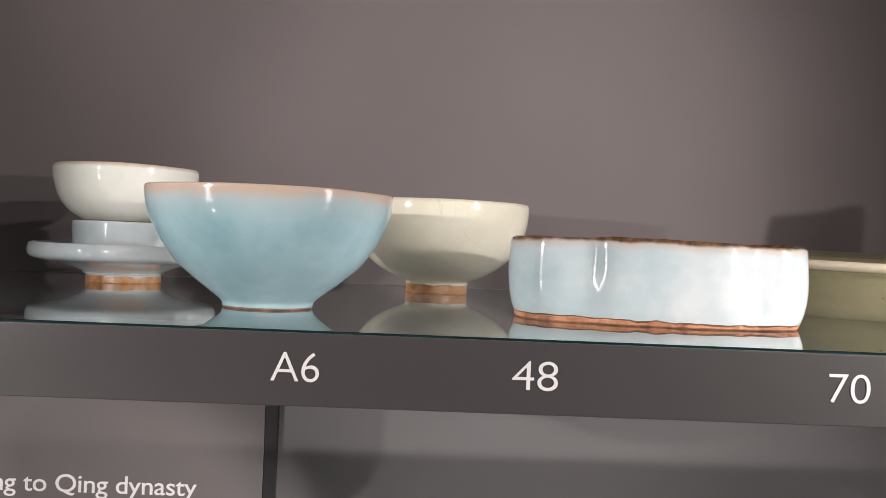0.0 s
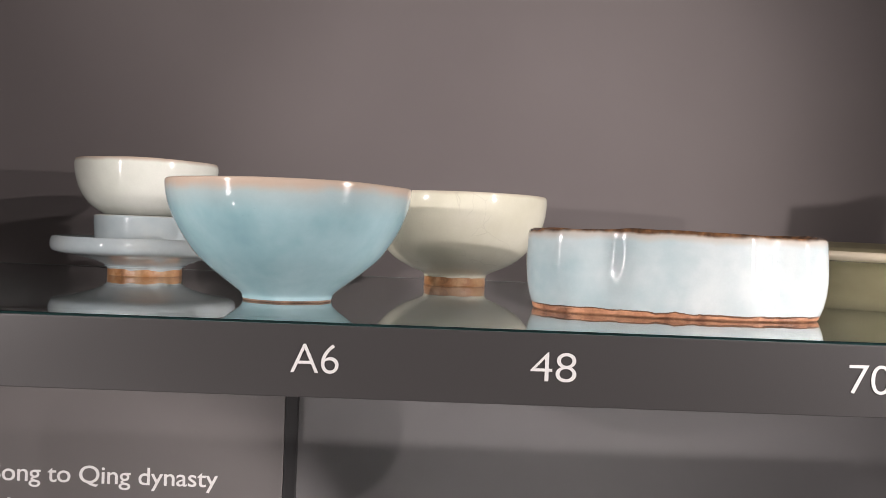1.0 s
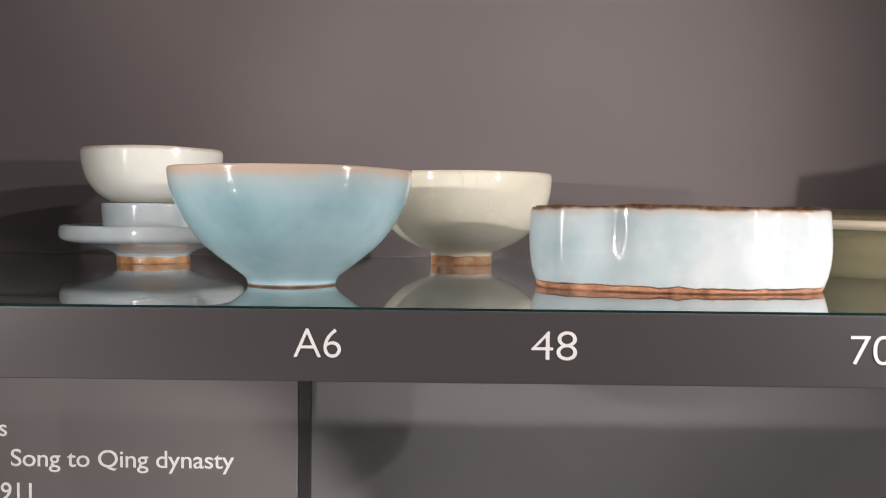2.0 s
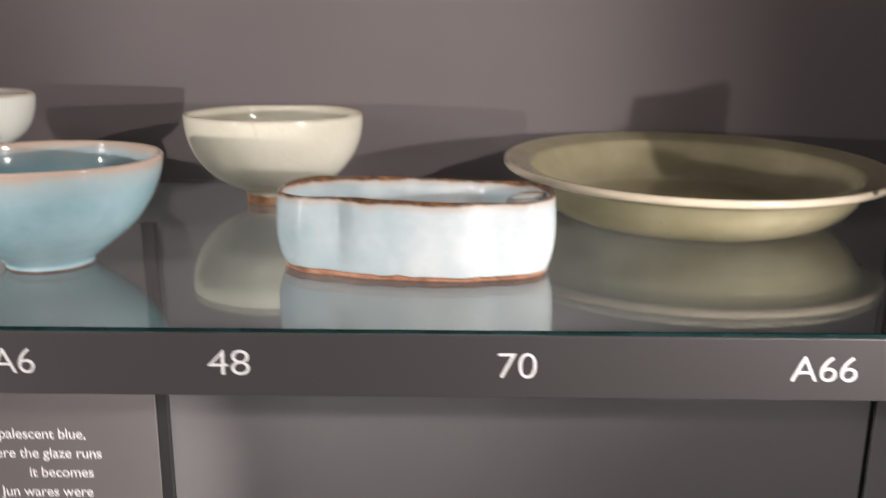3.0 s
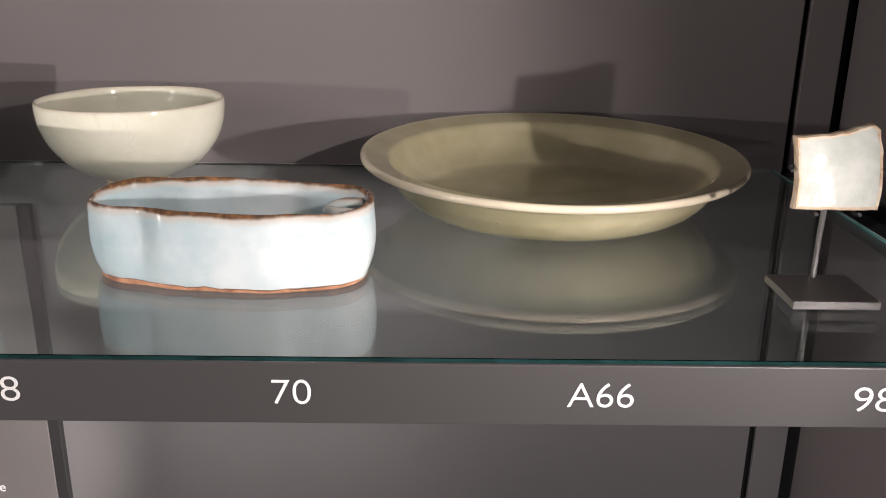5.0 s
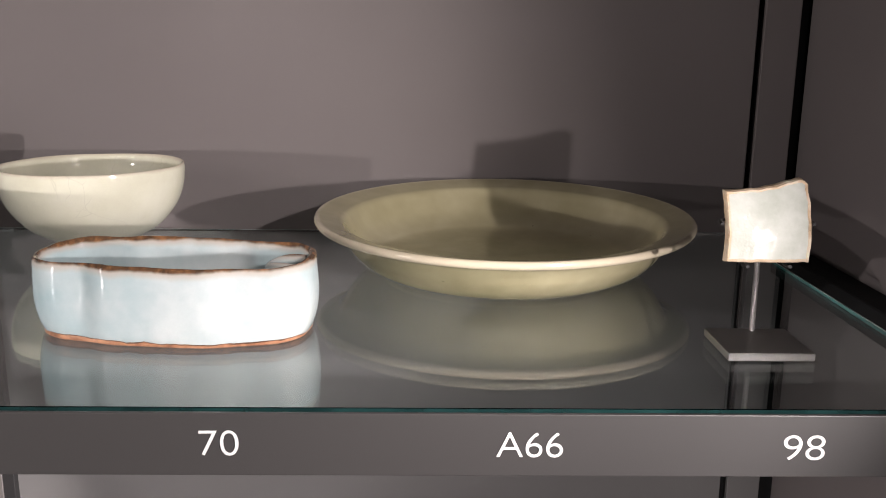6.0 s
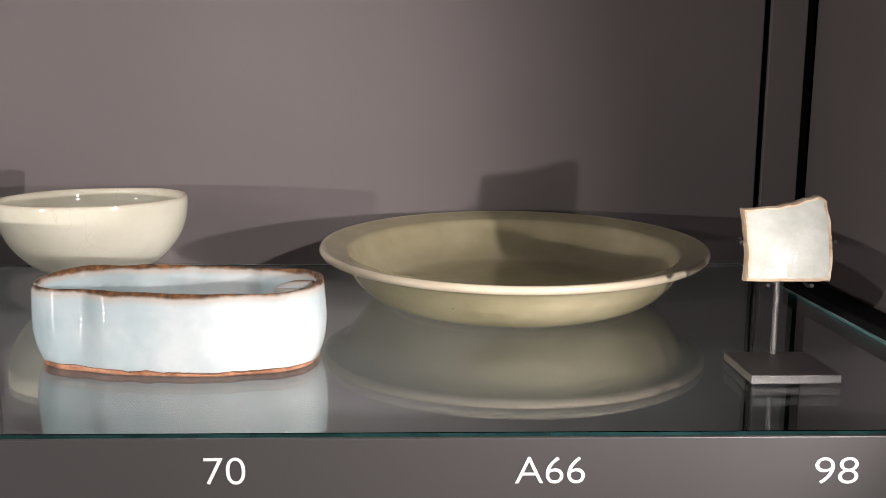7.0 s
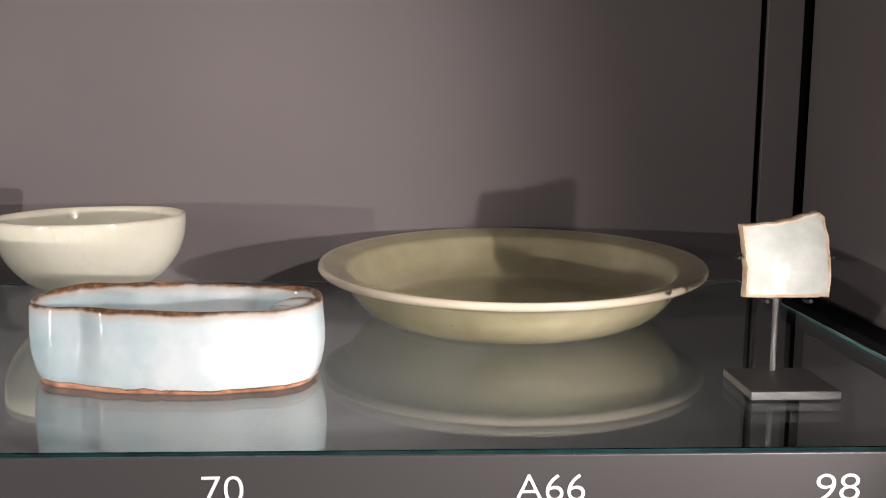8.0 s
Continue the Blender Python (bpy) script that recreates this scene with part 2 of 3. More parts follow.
def turned(profile, segments=96, wobble=0.0, seed=0.0, lift=0.0, warp=0.0, drip=0.0):
    """A thrown body: the profile turned round z, a little uneven as hand-thrown ware is."""
    bm = bmesh.new()
    rings = []
    high = max(z for _, z in profile)
    for r, z in profile:
        if r < 1e-5:
            rings.append([bm.verts.new((0, 0, z))])
            continue
        ring = []
        for k in range(segments):
            a = 2 * math.pi * k / segments
            u = noise.noise((math.cos(a) * 1.3 + seed, math.sin(a) * 1.3, z * 14))
            w = noise.noise((math.cos(a) * 1.1 - seed, math.sin(a) * 1.1 + 5, 0))
            rr = r * (1 + wobble * u)
            ring.append(bm.verts.new((rr * math.cos(a), rr * math.sin(a), z + lift * w * z + warp * rr * math.sin(a) * z / high)))
        rings.append(ring)
    if drip:
        for k, vt in enumerate(rings[0]):
            a = 2 * math.pi * k / segments
            vt.co.z += drip * (noise.noise((math.cos(a) * 2.2, math.sin(a) * 2.2, seed)) + 0.35 * noise.noise((math.cos(a) * 6, math.sin(a) * 6, seed)))
    for a, b2 in zip(rings, rings[1:]):
        for k in range(segments):
            j = (k + 1) % segments
            if len(a) == 1 and len(b2) > 1:
                bm.faces.new((a[0], b2[k], b2[j]))
            elif len(b2) == 1 and len(a) > 1:
                bm.faces.new((a[k], b2[0], a[j]))
            elif len(a) > 1:
                bm.faces.new((a[k], b2[k], b2[j], a[j]))
    return bm


def tube(points, radius, resolution=3, order=3):
    cu = bpy.data.curves.new("tube", "CURVE")
    cu.dimensions, cu.bevel_depth, cu.bevel_resolution, cu.resolution_u, cu.use_fill_caps = "3D", radius, resolution, 8, True
    sp = cu.splines.new("NURBS")
    sp.points.add(len(points) - 1)
    for pt, c in zip(sp.points, points):
        pt.co = (*c, 1)
    sp.use_endpoint_u, sp.order_u = True, order
    tmp = bpy.data.objects.new("tube", cu)
    me = bpy.data.meshes.new_from_object(tmp)
    bpy.data.objects.remove(tmp)
    bm = bmesh.new()
    bm.from_mesh(me)
    return bm


def empty(name, x, y, z, label, category, group="", turn=0):
    ob = new(name)
    ob.empty_display_size = 0.02
    ob.matrix_world = pose(x, y, z, 0, 0, turn)
    return tagged(ob, label, category, group)


def lettering(name, text, height, parent, x, y, z, material, align="LEFT", label="", width=0.0, weight=-0.015):
    """White letters, a hair proud of an upright face that looks towards -y; height is that of a capital, width that of the whole line."""
    cu = bpy.data.curves.new(name, "FONT")
    cu.body, cu.size, cu.align_x, cu.extrude = text, height / 0.69, align, 0.00015
    cu.space_character = 0.98
    cu.offset = height * weight
    tmp = bpy.data.objects.new(name, cu)
    me = bpy.data.meshes.new_from_object(tmp)
    bpy.data.objects.remove(tmp)
    me.name = name
    me.materials.clear()
    me.materials.append(material)
    ob = new(name, me)
    ob.parent = parent
    if width:
        xs = [vt.co.x for vt in me.vertices]
        me.transform(Matrix.Translation((width / 2 * (-1 if align == "RIGHT" else 1), 0, 0)) @ Matrix.Diagonal((width / (max(xs) - min(xs)), 1, 1, 1)) @ Matrix.Translation((-(max(xs) + min(xs)) / 2, 0, 0)))
    ob.matrix_basis = pose(x, y, z, 90, 0, 0)
    return tagged(ob, label)


# ---- the case and the gallery round it ----
WALL_Y, BACK_Y, SHELF_R, SIDE_R, SIDE_L = 0.549, 0.514, 0.680, 0.767, -1.0
CASE_LO, CASE_HI = 0.62, 2.15
PX, PY, PTOP = -0.1885, 0.5106, -0.063
J1, J2 = 0.7100, 0.7606


def setting(name, bm, material, label, category):
    ob = part(name, bm, material)
    return tagged(ob, label, category, kind="structure")


setting("wall_back", box(SIDE_L, J1 - 0.0041, WALL_Y, WALL_Y + 0.02, CASE_LO, CASE_HI, 0.0008, 1), M_WALL, "grey painted back panel of the display case", "wall")
setting("wall_corner", box(J1 + 0.0041, J2 - 0.0055, WALL_Y, WALL_Y + 0.02, CASE_LO, CASE_HI, 0.0008, 1), M_WALL, "narrow grey filler panel between two black joints", "wall")
LOW_Y, K1, K2 = 0.5225, 0.7045, 0.7550
setting("wall_lower", box(SIDE_L, K1 - 0.0045, LOW_Y, WALL_Y - 0.0005, CASE_LO, SHELF - 0.012, 0.0008, 1), M_LOWER, "grey back panel below the glass shelf", "wall")
setting("wall_lower_corner", box(K1 + 0.0045, K2 - 0.0055, LOW_Y, WALL_Y - 0.0005, CASE_LO, SHELF - 0.012, 0.0008, 1), M_LOWER, "narrow grey filler panel below the shelf", "wall")
setting("wall_lower_joint", box(K1 - 0.0043, SIDE_R + 0.003, LOW_Y + 0.012, WALL_Y - 0.0008, CASE_LO + 0.001, SHELF - 0.014), M_BLACK, "black recess behind the lower panel joints", "wall")
setting("wall_joint", box(J1 - 0.03, SIDE_R + 0.06, WALL_Y + 0.021, WALL_Y + 0.03, CASE_LO, CASE_HI), M_BLACK, "black recess behind the open panel joints", "wall")
setting("wall_side", box(SIDE_R + 0.004, SIDE_R + 0.024, -0.42, WALL_Y + 0.012, CASE_LO, CASE_HI, 0.0008, 1), M_WALL, "grey painted side panel of the display case", "wall")
setting("wall_side_far", box(SIDE_L - 0.02, SIDE_L, -0.42, WALL_Y + 0.02, CASE_LO, CASE_HI), M_WALL, "grey painted end panel of the display case", "wall")
setting("case_floor", box(SIDE_L - 0.02, SIDE_R + 0.06, -0.42, WALL_Y + 0.03, CASE_LO - 0.03, CASE_LO), M_WALL, "grey painted floor of the display case", "floor")
setting("case_lid", box(SIDE_L - 0.02, SIDE_R + 0.06, -0.42, WALL_Y + 0.03, CASE_HI, CASE_HI + 0.03), M_WALL, "grey lid of the display case", "ceiling")
setting("case_plinth", box(SIDE_L - 0.02, SIDE_R + 0.06, -0.42, WALL_Y + 0.03, 0.0, CASE_LO - 0.034), M_ROOM, "dark plinth under the display case", "wall")
setting("floor", box(-1.5, 1.4, -1.5, 0.75, -0.05, -0.004), M_ROOM, "dark gallery floor", "floor")
setting("ceiling", box(-1.5, 1.4, -1.5, 0.75, 2.6, 2.65), M_ROOM, "dark gallery ceiling", "ceiling")
setting("wall_north", box(-1.5, 1.4, 0.75, 0.80, 0, 2.6), M_ROOM, "dark gallery wall behind the case", "wall")
setting("wall_south", box(-1.5, 1.4, -1.55, -1.5, 0, 2.6), M_ROOM, "dark gallery wall facing the case", "wall")
setting("wall_west", box(-1.55, -1.5, -1.5, 0.75, 0, 2.6), M_ROOM, "dark gallery wall", "wall")
setting("wall_east", box(1.4, 1.45, -1.5, 0.75, 0, 2.6), M_ROOM, "dark gallery wall", "wall")

# glass shelf: clear faces above and below, green at its cut edges
T_GLASS = 0.014
shelf = empty("glass_shelf", 0, 0, SHELF, "clear glass shelf with green cut edges", "shelf")
bm = box(SIDE_L + 0.05, SHELF_R, 0.0066, BACK_Y, -T_GLASS, 0.0, 0.0006, 1)
bm.normal_update()
for f in bm.faces:
    f.material_index = 0 if abs(f.normal.z) > 0.9 or f.normal.y > 0.9 else 2 if f.normal.y < -0.9 else 1 if f.normal.x > 0.9 else 0
part("pane", bm, [M_GLASS, M_GLASS_SIDE, M_GLASS_EDGE], shelf).visible_shadow = False
bm = bmesh.new()
sect = ((0.0032, -T_GLASS), (0.0032, -0.0022), (0.0064, -0.0002), (0.0064, -T_GLASS))
ends = [[bm.verts.new((x, y, z)) for y, z in sect] for x in (SIDE_L + 0.05, SHELF_R)]
for k in range(4):
    bm.faces.new((ends[0][k], ends[1][k], ends[1][(k + 1) % 4], ends[0][(k + 1) % 4]))
bm.faces.new(ends[0])
bm.faces.new(ends[1])
# thin beads along two edges; their pale colour stands for the highlight there
part("back_arris", tube([(SIDE_L + 0.05, BACK_Y + 0.0006, -0.0006), (0, BACK_Y + 0.0006, -0.0006), (SHELF_R, BACK_Y + 0.0006, -0.0006)], 0.0007, 2, 2), M_ARRIS, shelf, "ground back edge of the glass, its highlight painted pale")
part("side_arris", tube([(SHELF_R + 0.0006, 0.007, -0.0006), (SHELF_R + 0.0006, 0.25, -0.0006), (SHELF_R + 0.0006, BACK_Y, -0.0006)], 0.0007, 2, 2), M_ARRIS, shelf, "ground side edge of the glass, its highlight painted pale")
part("front_arris", bm, M_GLASS_EDGE, shelf, "ground green front edge of the glass")

rail = empty("shelf_rail", 0, 0, SHELF, "dark grey satin metal rail with white exhibit numbers", "shelf rail")
part("rail_face", box(SIDE_L + 0.03, SIDE_R, 0.0, 0.0028, -0.0400, -0.0008, 0.0006, 2), M_RAIL, rail)
part("rail_underside", box(SIDE_L + 0.03, SIDE_R, 0.003, 0.03, -0.0400, -0.0372, 0.0004, 1), M_RAIL, rail)
CAP = 0.0160
for text, x, z, wide in (("A6", -0.1006, -0.0267, 0.0257), ("48", 0.0282, -0.0267, 0.0247), ("70", 0.2000, -0.0272, 0.0229), ("A66", 0.3735, -0.0277, 0.0391), ("98", 0.5426, -0.0289, 0.0248)):
    lettering("exhibit_number", text, CAP, rail, x, -0.0003, z, M_WHITE, label="white printed exhibit number", width=wide)
side_rail = tagged(part("side_bracket", box(SIDE_R - 0.03, SIDE_R + 0.0035, 0.0, WALL_Y - 0.002, -0.060, -0.020, 0.001, 1), M_BLACK), "black shelf bracket along the side panel", "bracket")
side_rail.location.z = SHELF

# text panel below the shelf
panel = empty("text_panel", PX, PY, SHELF, "grey text panel with white lettering and a dark edge", "text panel")
part("board", box(-0.62, 0, 0, 0.0117, CASE_LO - SHELF + 0.001, PTOP, 0.0006, 1), M_PANEL, panel)
part("edge_strip", box(0.0006, 0.0143, 0.001, 0.0116, CASE_LO - SHELF + 0.001, PTOP, 0.0004, 1), M_EDGE, panel, "dark edge strip")
for text, right, z, size, wide in (("s", -0.5200, -0.2095, 0.0195, 0), ("Song to Qing dynasty", -0.2608, -0.2440, 0.0195, 0.2560), ("911", -0.4879, -0.2830, 0.0195, 0),
                                   ("by opalescent blue,", -0.2782, -0.3272, 0.0130, 0), ("where the glaze runs", -0.2603, -0.3535, 0.0130, 0), ("it becomes", -0.2726, -0.3800, 0.0130, 0),
                                   ("Jun wares were", -0.2756, -0.4069, 0.0130, 0), ("Junzhou prefecture", -0.2529, -0.4335, 0.0130, 0), ("province", -0.2919, -0.4605, 0.0130, 0)):
    lettering("printed_line", text, size, panel, right - PX, -0.0003, z, M_WHITE, "RIGHT", "white printed lettering", wide, 0.008)


# ---- the ceramics ----
def blue_bowl():
    ob = empty("bowl", -0.1293, 0.1517, SHELF, "sky-blue glazed bowl with a buff rim, on the glass shelf", "bowl")
    outer = [(0.0315, 0.0014), (0.0330, 0.0050), (0.0417, 0.0119), (0.0511, 0.0191), (0.0634, 0.0300), (0.0719, 0.0413), (0.0792, 0.0542), (0.0840, 0.0672), (0.0857, 0.0780), (0.0853, 0.0809)]
    inner = [(0.0836, 0.0812), (0.0818, 0.0785), (0.0798, 0.0672), (0.0751, 0.0548), (0.0672, 0.0424), (0.0563, 0.0310), (0.0417, 0.0207), (0.0229, 0.0139), (0.0000, 0.0124)]
    part("body", turned(smooth_profile(outer + inner), 112, 0.006, 1.0, 0.012), M_BLUE, ob, smooth=True)
    part("foot_ring", turned([(0.0, 0.0028), (0.0250, 0.0028), (0.0255, 0.0), (0.0304, 0.0), (0.0310, 0.0006), (0.0308, 0.0022), (0.0, 0.0036)], 72), M_CLAY_FOOT, ob, "thin brown unglazed foot")
    return ob


def cream_bowl():
    ob = empty("bowl", -0.0056, 0.4030, SHELF, "crackled cream-green bowl on an orange foot ring", "bowl")
    outer = [(0.0312, 0.0088), (0.0312, 0.0108), (0.0345, 0.0131), (0.0475, 0.0184), (0.0615, 0.0265), (0.0720, 0.0368), (0.0812, 0.0500), (0.0868, 0.0650), (0.0888, 0.0780), (0.0890, 0.0860), (0.0884, 0.0892)]
    inner = [(0.0871, 0.0895), (0.0854, 0.0862), (0.0836, 0.0753), (0.0763, 0.0600), (0.0647, 0.0447), (0.0505, 0.0327), (0.0337, 0.0229), (0.0168, 0.0186), (0.0000, 0.0175)]
    part("body", turned(smooth_profile(outer + inner), 112, 0.007, 2.3, 0.012, 0.0, 0.0022), M_CREAM, ob, smooth=True)
    part("foot_ring", turned([(0.0000, 0.0044), (0.0247, 0.0044), (0.0252, 0.0000), (0.0298, 0.0000), (0.0306, 0.0011), (0.0301, 0.0096), (0.0000, 0.0104)], 72, 0.01), M_CLAY, ob, "orange unglazed foot ring")
    return ob


def celadon_dish():
    ob = empty("dish", 0.4037, 0.3506, SHELF, "large olive-green celadon dish with a flat rim", "dish")
    outer = [(0.1120, -0.0014), (0.1230, 0.0020), (0.1365, 0.0100), (0.1475, 0.0215), (0.1545, 0.0330), (0.1595, 0.0398), (0.1690, 0.0440), (0.1770, 0.0456), (0.1799, 0.0495)]
    inner = [(0.1780, 0.0534), (0.1720, 0.0524), (0.1600, 0.0494), (0.1530, 0.0466), (0.1475, 0.0380), (0.1385, 0.0255), (0.1250, 0.0165), (0.1090, 0.0120), (0.0560, 0.0100), (0.0, 0.0095)]
    part("body", turned(smooth_profile(outer + inner), 144, 0.003, 3.7, 0.0, 0.032), M_OLIVE, ob, smooth=True)
    part("foot_ring", turned([(0.0, 0.0008), (0.1010, 0.0008), (0.1018, 0.0), (0.1108, 0.0), (0.1120, 0.0006), (0.1116, 0.0016), (0.0, 0.0034)], 96), M_OLIVE, ob)
    return ob


def cup_and_stand():
    x, y = -0.3058, 0.3768
    st = empty("cup_stand", x, y, SHELF, "grey-blue glazed lobed cup stand with an orange foot", "cup stand")
    # flange with five shallow lobes
    prof = smooth_profile([(0.0340, 0.0078), (0.0372, 0.0098), (0.0480, 0.0142), (0.0640, 0.0182), (0.0790, 0.0210), (0.0848, 0.0240), (0.0862, 0.0300), (0.0845, 0.0358), (0.0822, 0.0352), (0.0790, 0.0322), (0.0660, 0.0292), (0.0480, 0.0285), (0.0, 0.0285)], 5)
    bm = turned(prof, 140)
    for vt in bm.verts:
        r = math.hypot(vt.co.x, vt.co.y)
        if r > 0.055:
            a = math.atan2(vt.co.y, vt.co.x)
            k = 1 - 0.035 * (r - 0.055) / 0.03 * max(0.0, 1 - abs(math.sin(2.5 * a + 0.6)) * 2.2)
            vt.co.x *= k
            vt.co.y *= k
    part("flange", bm, M_STAND, st, smooth=True)
    part("holder", turned(smooth_profile([(0.0458, 0.0275), (0.0466, 0.0350), (0.0476, 0.0500), (0.0474, 0.0560), (0.0458, 0.0570), (0.0438, 0.0545), (0.0425, 0.0420), (0.0420, 0.0285)], 4), 96, 0.004, 5.0), M_STAND, st, smooth=True)
    part("foot_ring", turned(smooth_profile([(0.0290, 0.0005), (0.0322, 0.0), (0.0343, 0.0008), (0.0338, 0.0078)], 3), 80, 0.012, 6.0), M_CLAY, st, "orange unglazed foot")
    part("foot", turned(smooth_profile([(0.0347, 0.0066), (0.0349, 0.0080), (0.0352, 0.0090), (0.0, 0.0100)], 3), 80, 0.004, 6.0, 0.0, 0.0, 0.0022), M_STAND, st, smooth=True)
    cup = empty("cup", x, y, SHELF + 0.0565, "pale green glazed cup with a buff rim, on the cup stand", "cup")
    outer = [(0.0, 0.0002), (0.0330, 0.0002), (0.0425, 0.0035), (0.0525, 0.0110), (0.0603, 0.0220), (0.0645, 0.0345), (0.0661, 0.0460), (0.0656, 0.0518)]
    inner = [(0.0643, 0.0522), (0.0626, 0.0480), (0.0608, 0.0350), (0.0555, 0.0220), (0.0460, 0.0120), (0.0300, 0.0062), (0.0, 0.0050)]
    part("body", turned(smooth_profile(outer + inner), 100, 0.006, 7.0, 0.02), M_CUP, cup, smooth=True)
    part("foot_ring", turned([(0.0, -0.0002), (0.0235, -0.0002), (0.0240, -0.0055), (0.0275, -0.0055), (0.0280, -0.0002)], 64), M_CLAY, cup, "orange unglazed foot ring")


def washer():
    """The lobed oval brush washer: an oval plan pinched by shallow creases."""
    cx, cy = 0.1458, 0.1585
    ob = empty("brush_washer", cx, cy, SHELF, "pale blue glazed lobed oval brush washer with a brown rim", "brush washer")
    creases = ((math.radians(238), 0.105, 0.17), (math.radians(307), 0.105, 0.19), (math.radians(56), 0.105, 0.19), (math.radians(124), 0.105, 0.19))

    def radius(a, a0=0.1053, b0=0.0560):
        n = 2.5
        r = (abs(math.cos(a) / a0) ** n + abs(math.sin(a) / b0) ** n) ** (-1 / n)
        return r

    def ring(bm, inset, z, segs=160, pinch=1.0, lift=0.0, rough=0.0, seed=0.0):
        out = []
        for k in range(segs):
            a = 2 * math.pi * k / segs
            e = math.atan2(math.sin(a) / 0.0560, math.cos(a) / 0.1053) % (2 * math.pi)
            r = radius(a)
            cut = 0.0
            for c, depth, width in creases:
                d = (e - c + math.pi) % (2 * math.pi) - math.pi
                cut += depth * math.exp(-(d / width) ** 2)
            r = r * (1 - cut * pinch) * (1 + 0.010 * noise.noise((math.cos(e) * 2, math.sin(e) * 2, z * 25 + 3))) - inset
            r += rough * noise.noise((math.cos(e) * 9, math.sin(e) * 9, seed))
            zz = z + lift * (0.0012 * math.sin(3 * e + 0.5) + 0.0009 * noise.noise((math.cos(e) * 4, math.sin(e) * 4, 9)))
            out.append(bm.verts.new((r * math.cos(a), r * math.sin(a), zz)))
        return out

    def skin(bm, rings):
        for a, b2 in zip(rings, rings[1:]):
            n = len(a)
            for k in range(n):
                bm.faces.new((a[k], b2[k], b2[(k + 1) % n], a[(k + 1) % n]))

    bm = bmesh.new()
    rows = []
    for inset, z, p, l in ((0.0056, 0.0031, 0.5, 0.0), (0.0048, 0.0042, 0.5, 0.0), (0.0026, 0.0105, 0.6, 0.0), (0.0010, 0.0180, 0.8, 0.0), (0.0002, 0.0260, 1.0, 0.0), (0.0001, 0.0330, 1.15, 0.0), (0.0004, 0.0410, 1.2, 0.3),
                           (0.0008, 0.0480, 1.1, 0.6), (0.0010, 0.0535, 1.0, 1.0), (0.0014, 0.0562, 1.0, 1.0), (0.0027, 0.0577, 1.0, 1.0), (0.0044, 0.0576, 1.0, 1.0), (0.0057, 0.0557, 1.0, 1.0),
                           (0.0062, 0.0500, 1.1, 0.6), (0.0066, 0.0380, 1.15, 0.2), (0.0072, 0.0250, 1.1, 0.0), (0.0082, 0.0130, 0.9, 0.0), (0.0130, 0.0080, 0.7, 0.0), (0.0300, 0.0072, 0.4, 0.0)):
        rows.append(ring(bm, inset, z, 160, p, l))
    for k in range(160):
        a = 2 * math.pi * k / 160
        drop = 0.0013 * noise.noise((math.cos(a) * 4, math.sin(a) * 4, 3.0)) + 0.0008 * noise.noise((math.cos(a) * 13, math.sin(a) * 13, 5.0)) - 0.0009 * math.cos(a)
        rows[0][k].co.z += drop
        rows[1][k].co.z += drop * 0.8
        rows[2][k].co.z += drop * 0.4
    skin(bm, rows)
    bm.faces.new(rows[-1])
    edge = set(rows[0])
    for f in bm.faces:
        f.material_index = 1 if any(vt in edge for vt in f.verts) else 0
    part("body", bm, [M_PALE, M_CLAY_LINE], ob, smooth=True)
    bm = bmesh.new()
    low = [ring(bm, 0.0078, 0.0, 160, 0.5, 0, 0.0006, 1.0), ring(bm, 0.0060, 0.0010, 160, 0.5, 0, 0.0008, 2.0), ring(bm, 0.0054, 0.0034, 160, 0.5, 0, 0.0009, 3.0), ring(bm, 0.0062, 0.0068, 160, 0.5)]
    for k, vt in enumerate(low[2]):
        vt.co.z += 0.0006 * noise.noise((k * 0.11, 0, 4.0))
    skin(bm, low)
    bm.faces.new(low[0])
    bm.faces.new(low[-1])
    part("base_band", bm, M_CLAY_DARK, ob, "unglazed reddish-brown base")
    # curled ledge inside one end
    cu = bpy.data.curves.new("ledge", "CURVE")
    cu.dimensions, cu.bevel_depth, cu.bevel_resolution, cu.resolution_u = "3D", 0.0042, 4, 10
    sp = cu.splines.new("NURBS")
    ring_pts = [(0.094, -0.014, 0.050), (0.080, -0.012, 0.051), (0.070, -0.002, 0.047), (0.073, 0.008, 0.049), (0.084, 0.012, 0.052), (0.095, 0.012, 0.051)]
    sp.points.add(len(ring_pts) - 1)
    for pt, c in zip(sp.points, ring_pts):
        pt.co = (*c, 1)
    sp.use_endpoint_u, sp.order_u = True, 3
    tmp = bpy.data.objects.new("ledge", cu)
    me = bpy.data.meshes.new_from_object(tmp)
    bpy.data.objects.remove(tmp)
    me.materials.clear()
    me.materials.append(M_PALE)
    me.polygons.foreach_set("use_smooth", [True] * len(me.polygons))
    led = new("ledge", me)
    led.parent = ob
    ob.rotation_euler.z = radians(-5.7)
    return ob


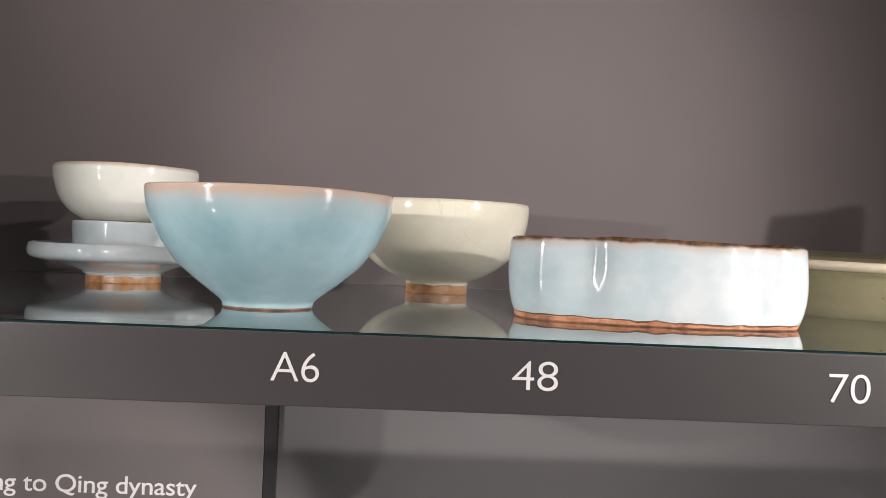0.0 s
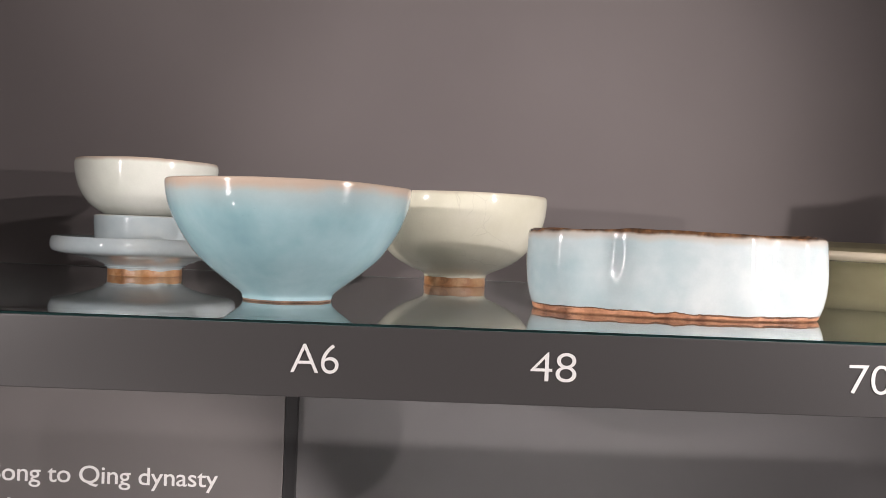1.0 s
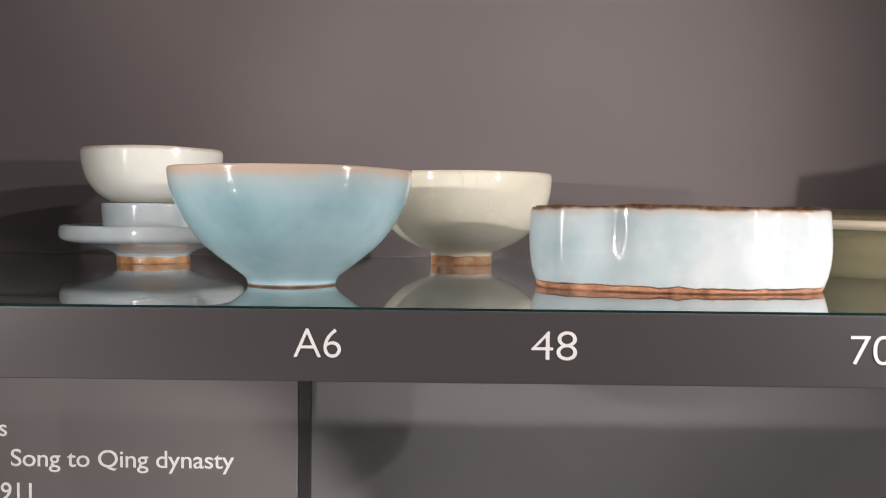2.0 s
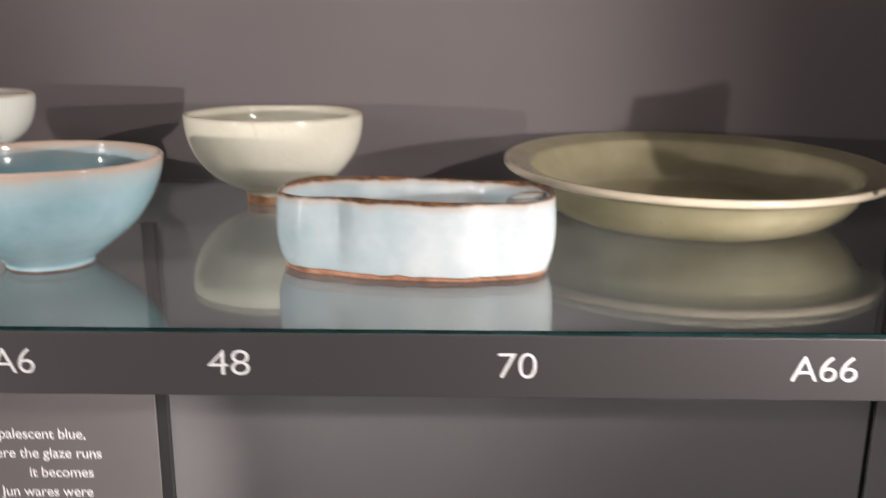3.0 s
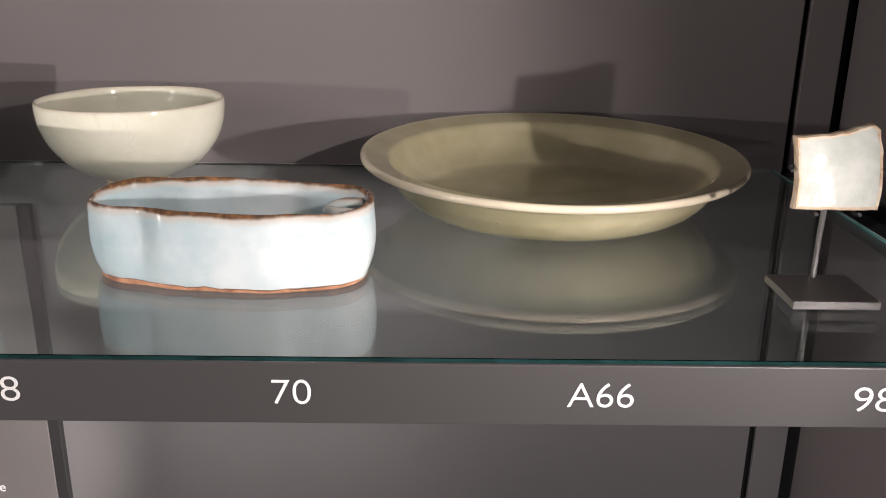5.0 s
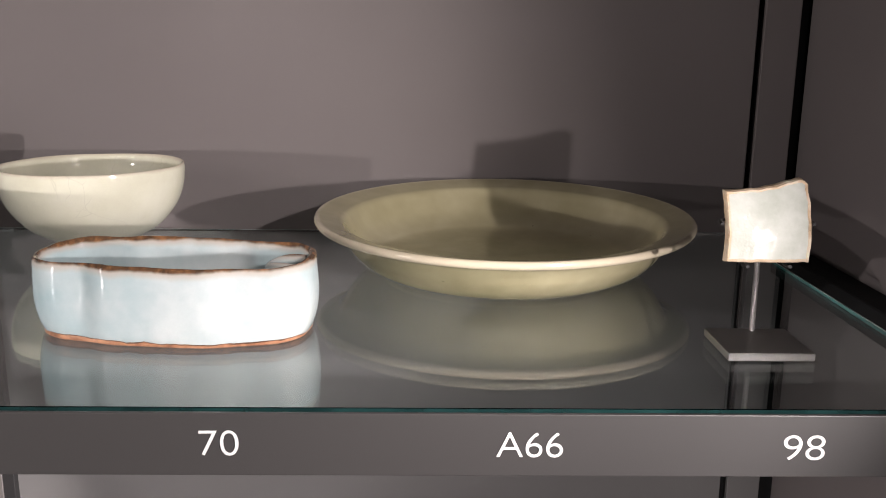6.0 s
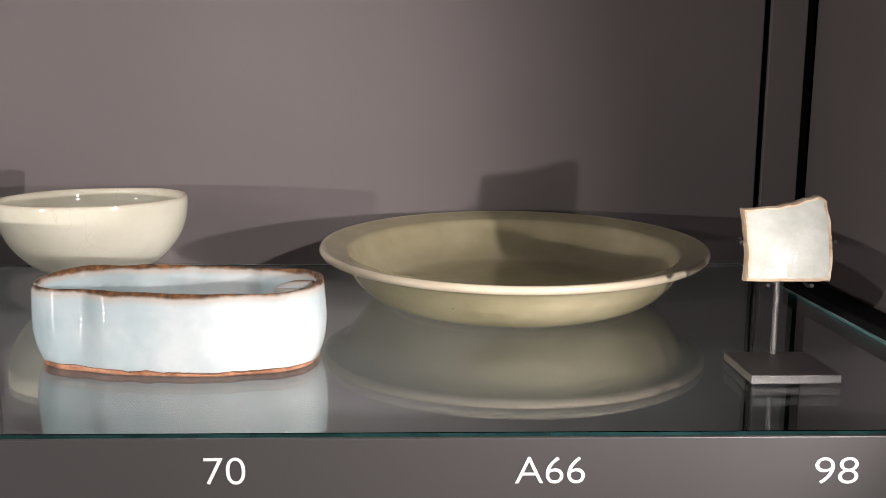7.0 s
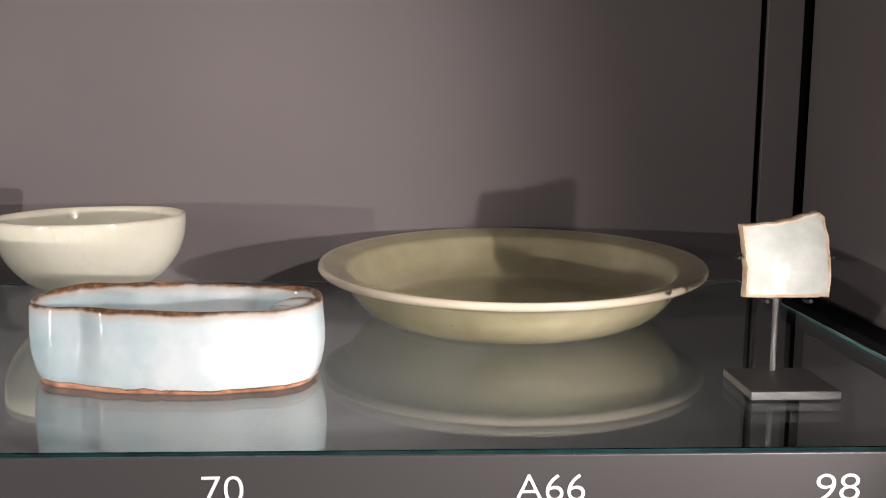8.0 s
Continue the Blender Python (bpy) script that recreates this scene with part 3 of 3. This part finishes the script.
def sherd_on_stand():
    sx, sy = 0.566, 0.118
    st = empty("display_stand", sx, sy, SHELF, "small grey metal display stand with a square base", "display stand")
    part("base_plate", box(-0.0295, 0.0300, -0.0330, 0.0215, 0.0010, 0.0068, 0.0005, 1), M_STEEL, st)
    part("post", tube([(0.0040, 0.0170, 0.006), (0.0036, 0.0165, 0.030), (0.0010, 0.010, 0.050), (-0.0020, 0.003, 0.066), (-0.0030, 0.000, 0.085)], 0.0021), M_STEEL, st)
    for px, pz, dx in ((-0.0340, 0.093, -1), (0.0290, 0.093, 1)):
        part("clip", tube([(px * 0.3, 0.000, pz), (px * 0.8, -0.001, pz), (px + dx * 0.001, -0.004, pz), (px, -0.012, pz - 0.001)], 0.0011), M_EDGE, st, "dark wire clip")
    for px in (-0.016, 0.013):
        part("clip", tube([(px, 0.0, 0.080), (px, -0.003, 0.064), (px, -0.012, 0.0615), (px - 0.0008, -0.019, 0.064)], 0.0013), M_EDGE, st, "dark wire clip")
    ob = empty("sherd", sx, sy - 0.012, SHELF + 0.0655, "pale glazed pottery sherd with raw buff edges, on the stand", "pottery sherd")
    # outline of the broken piece, bowed a little and leaning back
    nx, nz = 22, 18

    def top(u):
        return 0.0465 + 0.0005 * math.sin(9 * u) + 0.0080 * min(1.0, max(0.0, (u - 0.12) / 0.75)) ** 1.2 - 0.003 * max(0, u - 0.93) / 0.07

    def place(u, w, t):
        x = -0.0290 + 0.0565 * u + 0.0022 * (1 - w) * (0.5 - abs(w - 0.4)) * (1 if u < 0.5 else 1.6) + 0.0008 * noise.noise((u * 3, w * 6, 1))
        z = w * top(u) + 0.0006 * noise.noise((u * 9, w, 2))
        bow = 0.0022 * (2 * u - 1) ** 2 + 0.0042 * (2 * w - 0.9) ** 2
        return Vector((x, bow + t + z * 0.20, z))

    for side, t in (("face", -0.0035), ("back", 0.0025)):
        bm = bmesh.new()
        grid = [[bm.verts.new(place(i / nx, j / nz, t)) for i in range(nx + 1)] for j in range(nz + 1)]
        for j in range(nz):
            for i in range(nx):
                bm.faces.new((grid[j][i], grid[j][i + 1], grid[j + 1][i + 1], grid[j + 1][i]))
        part("glazed_" + side, bm, M_SHERD, ob, smooth=True)
    bm = bmesh.new()
    loop = [(i / nx, 0.0) for i in range(nx)] + [(1.0, j / nz) for j in range(nz)] + [(1 - i / nx, 1.0) for i in range(nx)] + [(0.0, 1 - j / nz) for j in range(nz)]
    rings = []
    for t, grow in ((-0.0036, -0.035), (-0.0046, -0.006), (-0.0030, 0.012), (0.0015, 0.012), (0.0026, -0.01)):
        row = []
        for k, (u, w) in enumerate(loop):
            g = grow + 0.008 * noise.noise((k * 0.35, t * 300, 7))
            row.append(bm.verts.new(place(0.5 + (u - 0.5) * (1 + 2 * g), 0.5 + (w - 0.5) * (1 + 2 * g), t)))
        rings.append(row)
    for a, b2 in zip(rings, rings[1:]):
        n = len(a)
        for k in range(n):
            bm.faces.new((a[k], a[(k + 1) % n], b2[(k + 1) % n], b2[k]))
    part("broken_edge", bm, M_CLAY_PALE, ob, "rough buff broken edge")


blue_bowl()
cream_bowl()
celadon_dish()
cup_and_stand()
washer()
sherd_on_stand()


# ---- light bars up the two front posts of the case ----
M_DIODE = bpy.data.materials.new("lit_diode")
M_DIODE.use_nodes = True
nd = M_DIODE.node_tree.nodes
nd["Principled BSDF"].inputs["Emission Color"].default_value = (*WARM, 1)
nd["Principled BSDF"].inputs["Emission Strength"].default_value = 27.0
nd["Principled BSDF"].inputs["Base Color"].default_value = (0.8, 0.8, 0.75, 1)


def light_bar(x, turn):
    ob = empty("light_bar", x, POST_Y, 0, "slim dark light bar with a row of small lit diodes", "light bar", "light bars", turn)
    part("housing", box(0.014, 0.030, -0.026, 0.026, CASE_LO + 0.001, SHELF + 0.66, 0.001, 1), M_EDGE, ob)
    bm = bmesh.new()
    for k in range(11):
        z = SHELF - 0.124 + 0.028 * k
        bmesh.ops.create_grid(bm, x_segments=1, y_segments=1, size=0.5, matrix=pose(0.0125, 0, z, 0, 90, 0) @ Matrix.Diagonal((0.013, 0.046, 1, 1)))
    part("diodes", bm, M_DIODE, ob, "row of small white diodes")["kind"] = "stuff"


light_bar(POST_R, -42)
light_bar(POST_L, 222)
